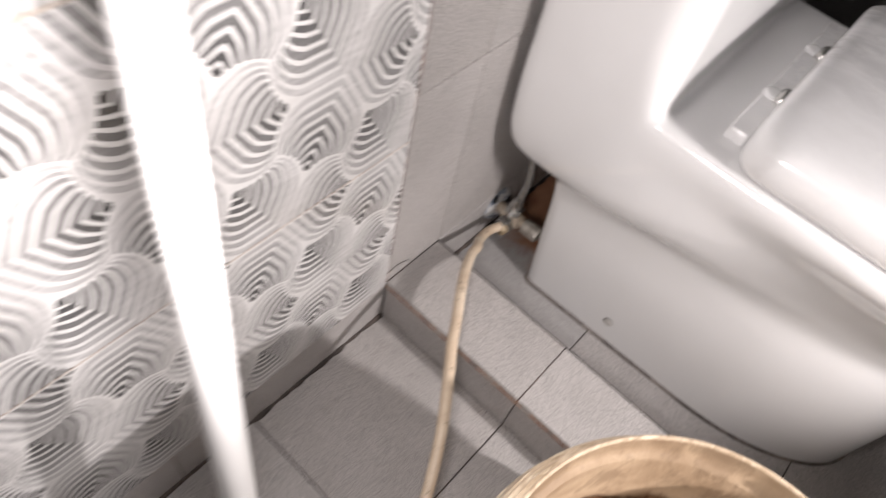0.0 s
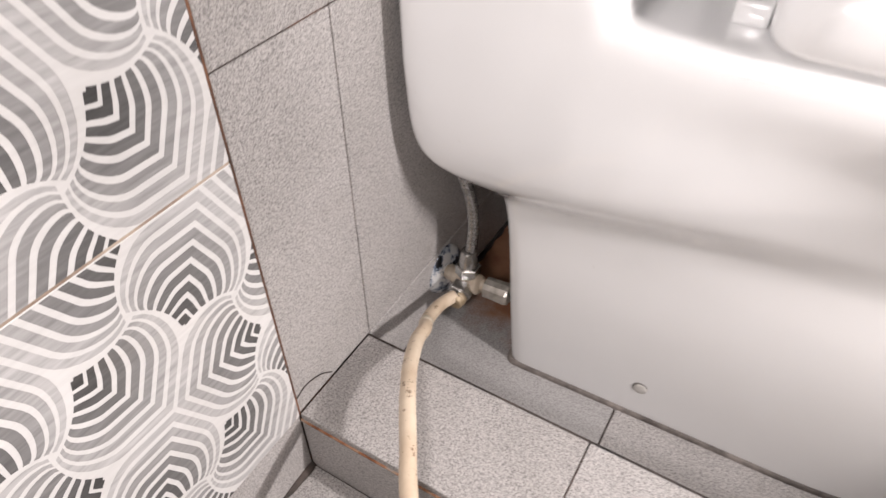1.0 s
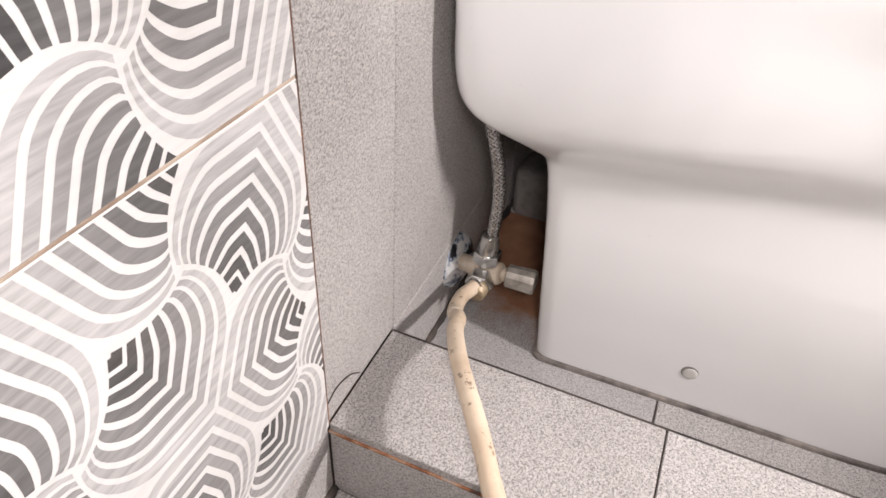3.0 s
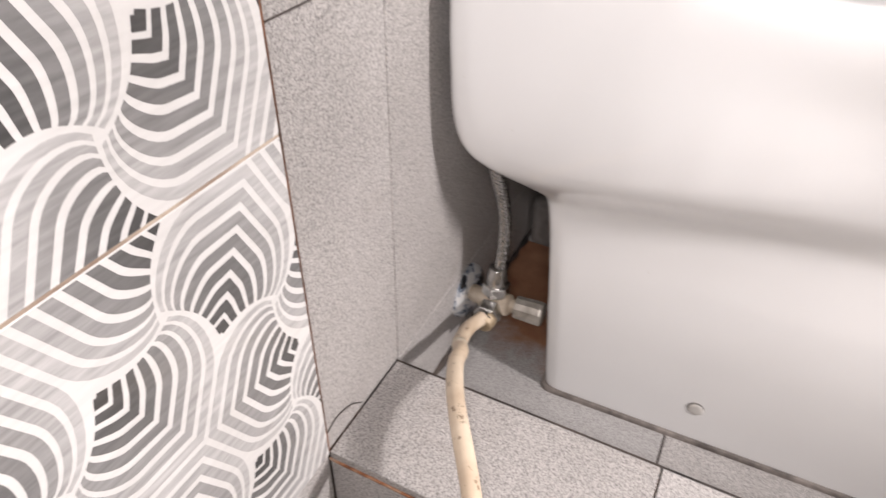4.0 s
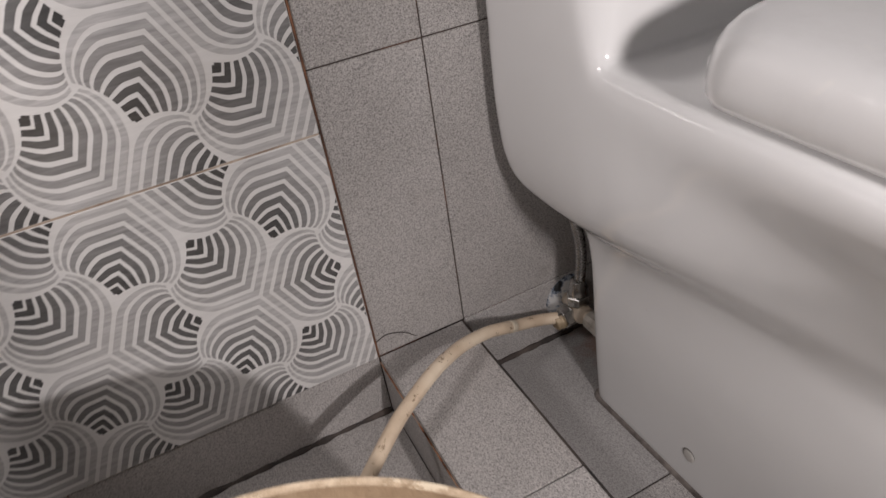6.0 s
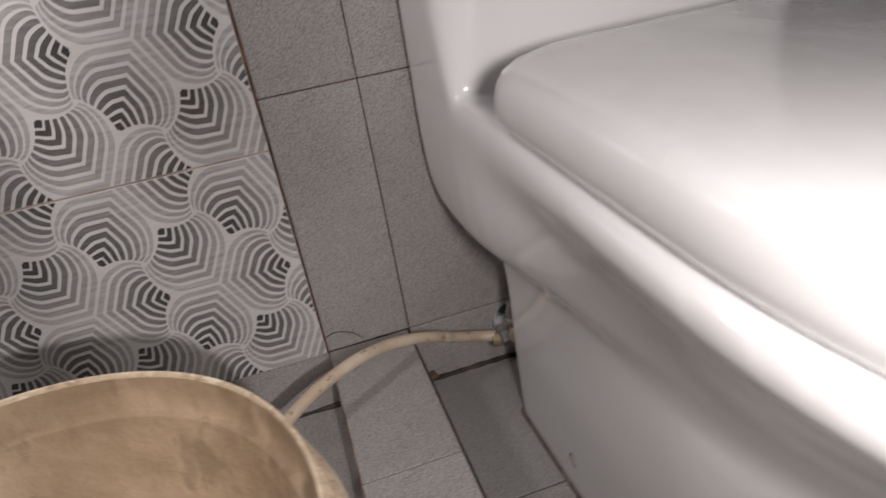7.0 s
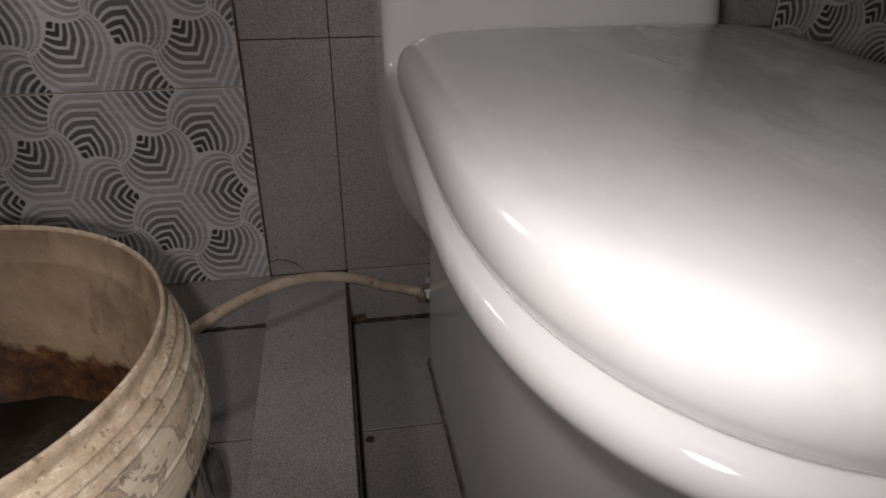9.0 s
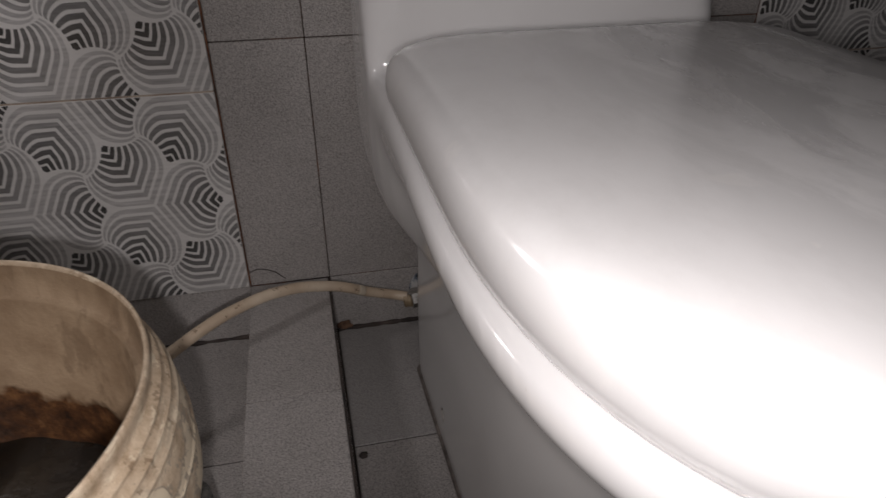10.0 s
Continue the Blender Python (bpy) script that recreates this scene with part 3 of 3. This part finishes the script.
# ---- bucket ----
def bucket():
    bx, by, top_z, r = BUCKET_AT
    top = empty("bucket", "stained white plastic pail with dried paint and mud inside", "bucket", (bx, by, 0))
    k = r / 0.122

    def prof(rows):
        return [(a * k, z * k + top_z) for a, z in rows]

    bm = bmesh.new()
    rows = [(0.1206, -0.0012), (0.1213, 0.0010), (0.1224, 0.0013), (0.1232, 0.0002), (0.1234, -0.0022), (0.1230, -0.0050), (0.1224, -0.0090)]
    keys = ((-0.009, 0.1224), (-0.012, 0.1248), (-0.018, 0.1278), (-0.026, 0.1305), (-0.036, 0.1325), (-0.050, 0.1337), (-0.062, 0.1340), (-0.068, 0.1338))
    for i in range(1, 119):
        z = -0.009 - 0.059 * i / 118
        ridge = sum(h * math.exp(-((z + at) / w) ** 2) for at, h, w in ((0.0125, 0.0011, 0.0011), (0.0185, 0.0011, 0.0012), (0.0250, 0.0010, 0.0012), (0.0480, 0.0006, 0.0012)))
        rows.append((float(np.interp(-z, [-p[0] for p in keys], [p[1] for p in keys])) + ridge, z))
    rows += [(0.1334, -0.0705), (0.1322, -0.0732), (0.1305, -0.0738), (0.1265, -0.0740)]
    lathe(bm, prof(rows), 120, caps=(False, False))
    part("collar", bm, BUCKET, top, "ridged rim collar smeared with dried paint")
    bm = bmesh.new()
    lathe(bm, [(0.1270 * k, top_z - 0.0730 * k), (0.1255 * k, top_z - 0.077 * k), (0.109 * k, LEFT_Z + 0.012), (0.106 * k, LEFT_Z + 0.004), (0.102 * k, LEFT_Z), (0.02, LEFT_Z)], 96, caps=(False, True))
    part("wall", bm, BUCKET, top)
    bm = bmesh.new()
    lathe(bm, [(0.100 * k, 0.03), (0.1128 * k, top_z - 0.0275), (0.1140 * k, top_z - 0.0255), (0.1140 * k, top_z - 0.0235), (0.1172 * k, top_z - 0.0225), (0.1196 * k, top_z - 0.008), (0.1206 * k, top_z - 0.0014)][::-1], 96, caps=(False, True))
    part("inside", bm, INSIDE, top, "inner wall caked with brown slurry")
    bm = bmesh.new()
    rings = []
    for f in (1.0, 0.8, 0.55, 0.3, 0.08):
        row = []
        for i in range(64):
            a = 2 * math.pi * i / 64
            p = Vector((0.1065 * k * f * math.cos(a), 0.1065 * k * f * math.sin(a), SLUDGE_Z))
            row.append(p + Vector((0, 0, 0.004 * noise.noise(p * 30))))
        rings.append(row)
    loft(bm, rings, (False, True))
    part("sludge", bm, SLUDGE, top, "dark wet sludge")
    bm = bmesh.new()
    bmesh.ops.create_icosphere(bm, subdivisions=2, radius=1.0)
    for v in bm.verts:
        v.co = Vector((0.0026 * v.co.x, 0.0034 * v.co.y, 0.0055 * v.co.z * (1.2 if v.co.z < 0 else 0.8)))
    a = radians(40)
    bmesh.ops.transform(bm, matrix=Matrix.Translation((0.1343 * k * math.cos(a), 0.1343 * k * math.sin(a), top_z - 0.062)) @ Matrix.Rotation(a, 4, "Z"), verts=bm.verts)
    part("paint_drip", bm, DRIP, top, "dried cream paint drip")
    # worn print on the side, as bars
    for a0, a1, z0, z1 in ((-10, -7.5, -0.142, -0.128), (-5, -1, -0.141, -0.126), (1, 3, -0.142, -0.127), (5, 9, -0.141, -0.125), (11, 13, -0.142, -0.125),
                           (15, 18.5, -0.140, -0.125), (20.5, 22, -0.141, -0.124), (24, 27.5, -0.140, -0.123), (30, 31.5, -0.140, -0.124), (33.5, 36.5, -0.139, -0.123),
                           (6, 10, -0.160, -0.152), (12, 17, -0.160, -0.152), (20, 22, -0.159, -0.151), (24, 29, -0.159, -0.151)):
        bm = bmesh.new()
        rows = []
        for z in (z0, z1):
            z = (z + 0.040) * k
            rr = (0.1255 + (z + 0.077 * k) * (0.1255 - 0.109) / (top_z - 0.077 * k - LEFT_Z - 0.012)) * k + 0.0006
            rows.append([bm.verts.new((rr * math.cos(radians(a0 + (a1 - a0) * i / 4)), rr * math.sin(radians(a0 + (a1 - a0) * i / 4)), z + top_z)) for i in range(5)])
        for i in range(4):
            bm.faces.new((rows[0][i], rows[0][i + 1], rows[1][i + 1], rows[1][i]))
        part("print_bar", bm, INK, top)
    # the wire handle hangs down on its pivots
    a = radians(38)
    out = Vector((math.cos(a), math.sin(a), 0))
    base = Vector((0, 0, top_z))
    line = spline([base + out * r1 * k + Vector((0, 0, z * k)) for r1, z in ((0.126, -0.072), (0.1285, -0.090), (0.131, -0.116), (0.1345, -0.146), (0.136, -0.165))], 8)
    handle = part("handle", tube(bmesh.new(), line, 0.0019, 10), WIRE, top, "bent wire handle")
    g0, g1 = line[-1] + Vector((0, 0, 0.004)), line[-1] + out * 0.003 + Vector((0, 0, -0.062))
    bm = bmesh.new()
    lathe(bm, [(0.002, 0.0), (0.006, 0.002), (0.008, 0.007), (0.0085, 0.025), (0.008, 0.050), (0.006, 0.059), (0.002, 0.061)], 20, along(g0, g1))
    part("grip", bm, CLEAR, handle, "cloudy clear plastic grip")
    return top


bucket()

# ---- a pole leaning on the wall ----
foot = Vector((-0.4271, -0.1640, LEFT_Z))
tip = foot + Vector((0.1309, 0.1510, 1.05))
bm = bmesh.new()
lathe(bm, [(0.011, 0.0), (POLE_R, 0.002), (POLE_R, 1.062), (0.011, 1.066)], 32, along((0, 0, 0), tip - foot))
ob = part("pole", bm, PVC)
ob.location = foot
tagged(ob, "white plastic pole leaning against patterned tiled wall", "pole")

bm = bmesh.new()
tube(bm, spline([(-0.098, -0.0006, 0.112), (-0.085, -0.0007, 0.116), (-0.068, -0.0007, 0.110), (-0.055, -0.0006, 0.098)], 8), 0.0005, 6)
tagged(part("hair_strand", bm, HAIR), "single dark hair stuck to grey wall tile", "hair")

# ---- kerb ----
KW, KH = 0.098, 0.092
bm = box(bmesh.new(), (-KW + 0.0075, S0, -0.0015), (-0.0075, 0.0, KH - 0.0075))
kerb = tagged(part("kerb", bm, BROWN_GROUT, None, "", False), "low tiled kerb dividing the bathroom floor", "kerb", kind="structure")


bm = box(bmesh.new(), (-0.0032, S0, KH - 0.012), (-0.0004, 0.0, KH - 0.0012), 0.0004)
tagged(part("trim", bm, DARK_GROUT, None, "", False), "black mouldy grout line along kerb edge", "grout", kind="structure")
bm = box(bmesh.new(), (0.0006, S0, 0.003), (0.0042, -0.0005, RIGHT_Z + 0.0022), 0.0008)
tagged(part("trim", bm, DARK_GROUT, None, "", False), "black mouldy grout line at kerb foot", "grout", kind="structure")


bm = box(bmesh.new(), (-KW - 0.0007, S0, KH - 0.0098), (-KW + 0.004, 0.0, KH - 0.0072), 0.0005)
tagged(part("trim", bm, RUST_GROUT, None, "", False), "patchy rust brown grout along kerb edge", "grout", kind="structure")


def lump(name, at, size, mat, label, category):
    bm = bmesh.new()
    bmesh.ops.create_icosphere(bm, subdivisions=3, radius=1.0)
    for v in bm.verts:
        v.co *= 1 + 0.45 * noise.noise(v.co * 1.7 + Vector(at) * 90)
        v.co = Vector((v.co.x * size[0], v.co.y * size[1], max(v.co.z, -0.35) * size[2]))
    ob = part(name, bm, mat)
    ob.location = (at[0], at[1], at[2] + 0.35 * size[2])
    return tagged(ob, label, category)


MUD = simple("dry_brown_mud", (0.06, 0.032, 0.02), (0.22, 0.13, 0.08), 120, 0.9, 0, 0.8, 0.002)
lump("mud_clump", (0.013, -0.004, 0.012), (0.010, 0.0045, 0.007), MUD, "crumbled brown mud in corner of floor and kerb", "dirt")
lump("dirt_speck", (0.012, -0.226, RIGHT_Z), (0.0045, 0.0040, 0.0035), DARK_GROUT, "small black dirt speck on floor beside kerb", "dirt")

def grout_bead(lo, hi, label):
    """A lumpy bead of dirty grout along a foot of the wall."""
    bm = bmesh.new()
    n = int((hi[0] - lo[0]) / 0.006)
    rings = []
    for i in range(n + 1):
        x = lo[0] + (hi[0] - lo[0]) * i / n
        w = 1 + 0.6 * noise.noise(Vector((x * 70, lo[2] * 50, 3)))
        d, h = (hi[1] - lo[1]) * w, (hi[2] - lo[2]) * w
        rings.append([(x, hi[1], lo[2]), (x, hi[1] - d, lo[2]), (x, hi[1] - d * 0.6, lo[2] + h * 0.8), (x, hi[1], lo[2] + h)])
    loft(bm, rings)
    return tagged(part("trim", bm, DARK_GROUT), label, "grout", kind="structure")


grout_bead((W0, -0.005, LEFT_Z - 0.001), (-KW, 0.001, LEFT_Z + 0.004), "lumpy black grout along foot of wall")
grout_bead((0.004, -0.005, RIGHT_Z - 0.001), (0.40, 0.001, RIGHT_Z + 0.004), "lumpy black grout along foot of wall behind toilet")

# ---- tiles ----
def tile_bm(w, h, t=0.008, bevel=0.0006):
    """A slab with softened edges: x to w, z to h, its face at y = 0."""
    return box(bmesh.new(), (0, 0, 0), (w, t, h), bevel, 1)


PLAIN_CACHE = {}


def plain_tile(parent, w, h, m, mat, name="tile"):
    key = (round(w, 4), round(h, 4), mat.name)
    if key not in PLAIN_CACHE:
        PLAIN_CACHE[key] = mesh_from("plain_tile", tile_bm(w, h), mat, False)
    ob = new(name, PLAIN_CACHE[key])
    ob.parent = parent
    ob.matrix_local = m
    return ob


def cell_band(s0, s1, turn, steps=9):
    """One printed band of a fan, as two rows of points; the hexagon has radius 1."""
    A, C, N = Vector((1.05, 0)), Vector((0.785, 0.27)), Vector((0.866, 0.5))
    K, M = Vector((0.70, 0.675)), Vector((0.341, 0.591))

    def line(s):
        g = 1 - (1 - s) ** 1.15
        E = (1 - g) ** 2 * A + 2 * g * (1 - g) * C + g * g * N
        X = A * (1 - s)
        w = min(1.0, s / 0.75)
        w = w * w * (3 - 2 * w)
        Q = E.lerp(X, 0.66).lerp(A + (M - A) * s, w)
        bend = E.lerp(X, 0.33).lerp(A + (K - A) * s, w)
        F = Q.lerp(X, 0.32)
        out = []
        for k in range(steps):
            u = 0.06 + 0.94 * k / (steps - 1)
            v = 1 - u
            out.append(v ** 3 * E + 3 * u * v * v * bend + 3 * u * u * v * Q + u ** 3 * F)
        return out + [X]

    c, s = math.cos(turn), math.sin(turn)
    rows = []
    for v in (s0, s1):
        half = line(v)
        whole = half + [Vector((p.x, -p.y)) for p in half[-2::-1]]
        rows.append([Vector((p.x * c - p.y * s, p.x * s + p.y * c)) for p in whole])
    return rows


def printed_tile(w, h, u0):
    """A glazed tile with its print of fans; u0: the print's start from the tile's left edge."""
    bm = tile_bm(w, h)
    for f in bm.faces:
        f.material_index = 0
    pr = bmesh.new()
    P, R = 0.125, 0.125 / math.sqrt(3)
    stretch = 0.125 / (1.5 * R)
    for j in range(-2, 4):
        for i in range(-2, int(w / P) + 3):
            cx, cz = u0 + P * i + P / 2 * j, 0.124 + 0.125 * j
            for turn in (0, 120, 240):
                for k in range(8):
                    lo = k / 8 + (0.024 if k else 0.03)
                    hi = (k + 1) / 8 - (0.024 if k else 0.012)
                    a, b = cell_band(lo, hi, radians(turn))
                    va = [pr.verts.new((cx + R * p.x, -0.00015, cz + R * stretch * p.y)) for p in a]
                    vb = [pr.verts.new((cx + R * p.x, -0.00015, cz + R * stretch * p.y)) for p in b]
                    for q in range(len(va) - 1):
                        pr.faces.new((va[q], va[q + 1], vb[q + 1], vb[q])).material_index = k + 1
    e = 0.0007
    for co, no in (((e, 0, 0), (-1, 0, 0)), ((w - e, 0, 0), (1, 0, 0)), ((0, 0, e), (0, 0, -1)), ((0, 0, h - e), (0, 0, 1))):
        bmesh.ops.bisect_plane(pr, geom=pr.verts[:] + pr.edges[:] + pr.faces[:], plane_co=co, plane_no=no, clear_outer=True)
    pr.normal_update()
    flip = [f for f in pr.faces if f.normal.y > 0]
    bmesh.ops.reverse_faces(pr, faces=flip)
    me = bpy.data.meshes.new("print")
    pr.to_mesh(me)
    pr.free()
    bm.from_mesh(me)
    bpy.data.meshes.remove(me)
    return mesh_from("printed_tile", bm, [GLAZE, *BANDS], False)


J = 0.0013
TW, TH = 0.5, 0.25
PRINTED = printed_tile(TW - J, TH - J, TW - 0.087 - 0.5)
for col in range(2):
    for row in range(8):
        ob = new("patterned_tile", PRINTED)
        ob.parent = wall_north
        ob.matrix_local = Matrix.Translation((-KW - TW * (col + 1) + J - 0.0015, -0.002, KH + TH * row + J / 2))
for row in range(8):
    ob = new("patterned_tile", PRINTED)
    ob.parent = wall_north
    ob.matrix_local = Matrix.Translation((RIGHT_PATTERN + J, -0.002, KH + TH * row + J / 2))

bm = box(bmesh.new(), (-KW - 0.0012, -0.0012, KH), (-KW + 0.0008, 0.0016, 2.29), 0.0004)
tagged(part("trim", bm, BROWN_GROUT, None, "", False), "rusty brown grout line beside patterned tiles", "grout", kind="structure")

BEIGE_GROUT = simple("stained_beige_grout", (0.20, 0.135, 0.095), (0.58, 0.49, 0.40), 20, 0.85, 0, 0.6, 0.001)
for row in range(1, 8):
    for x0, x1 in ((-KW - 2 * TW, -KW - 0.002), (RIGHT_PATTERN + 0.001, RIGHT_PATTERN + TW)):
        bm = box(bmesh.new(), (x0, -0.0018, KH + TH * row - 0.0009), (x1, 0.0016, KH + TH * row + 0.0009), 0.0003)
        tagged(part("trim", bm, BEIGE_GROUT, None, "", False), "thin stained beige joint between patterned tiles", "grout", kind="structure")

# plain tiles on the wall: the skirting row, then the columns behind the kerb and the toilet
for x0, x1 in ((-1.098, -0.698), (-0.698, -0.398), (-0.398, -KW), (0.0, 0.30), (0.30, RIGHT_PATTERN), (RIGHT_PATTERN, 1.03)):
    plain_tile(wall_north, x1 - x0 - J, KH - J - 0.003, Matrix.Translation((x0 + J / 2, 0.0, J / 2 + 0.003)), PLAIN)
for row in range(7):
    for x0, x1 in ((-KW, 0.0), (0.0, 0.30), (0.30, RIGHT_PATTERN)):
        plain_tile(wall_north, x1 - x0 - J, 0.30 - J, Matrix.Translation((x0 + J / 2, 0.0, KH + 0.30 * row + J / 2)), PLAIN)

# floor and kerb tiles, laid face up or turned to the side
UP = Matrix.Rotation(radians(-90), 4, "X")
rows_y = [(0.0, -0.211), (-0.211, -0.511), (-0.511, -0.811), (-0.811, -1.111), (-1.111, -1.411), (-1.411, -1.5)]
for y1, y0 in rows_y:
    for x0, x1 in ((-0.906, -0.606), (-0.606, -0.306), (-0.306, -KW), (0.0, 0.30), (0.30, 0.60), (0.60, 0.90)):
        mat = RUSTY if (y1 == 0.0 and x0 == 0.0) else FLOOR
        plain_tile(floor, x1 - x0 - J * 1.4, y1 - y0 - J * 1.4, Matrix.Translation((x0 + J * 0.7, y0 + J * 0.7, LEFT_Z if x1 < 0 else RIGHT_Z)) @ UP, mat)
    plain_tile(kerb, KW - J - 0.0026, y1 - y0 - J, Matrix.Translation((-KW + J / 2, y0 + J / 2, KH)) @ UP, FLOOR)
    for x, turn in ((-KW, -90), (0.0, 90)):
        m = Matrix.Translation((x, y1 - J / 2 if turn < 0 else y0 + J / 2, J / 2)) @ Matrix.Rotation(radians(turn), 4, "Z")
        plain_tile(kerb, y1 - y0 - J, KH - 0.0095, m, FLOOR)
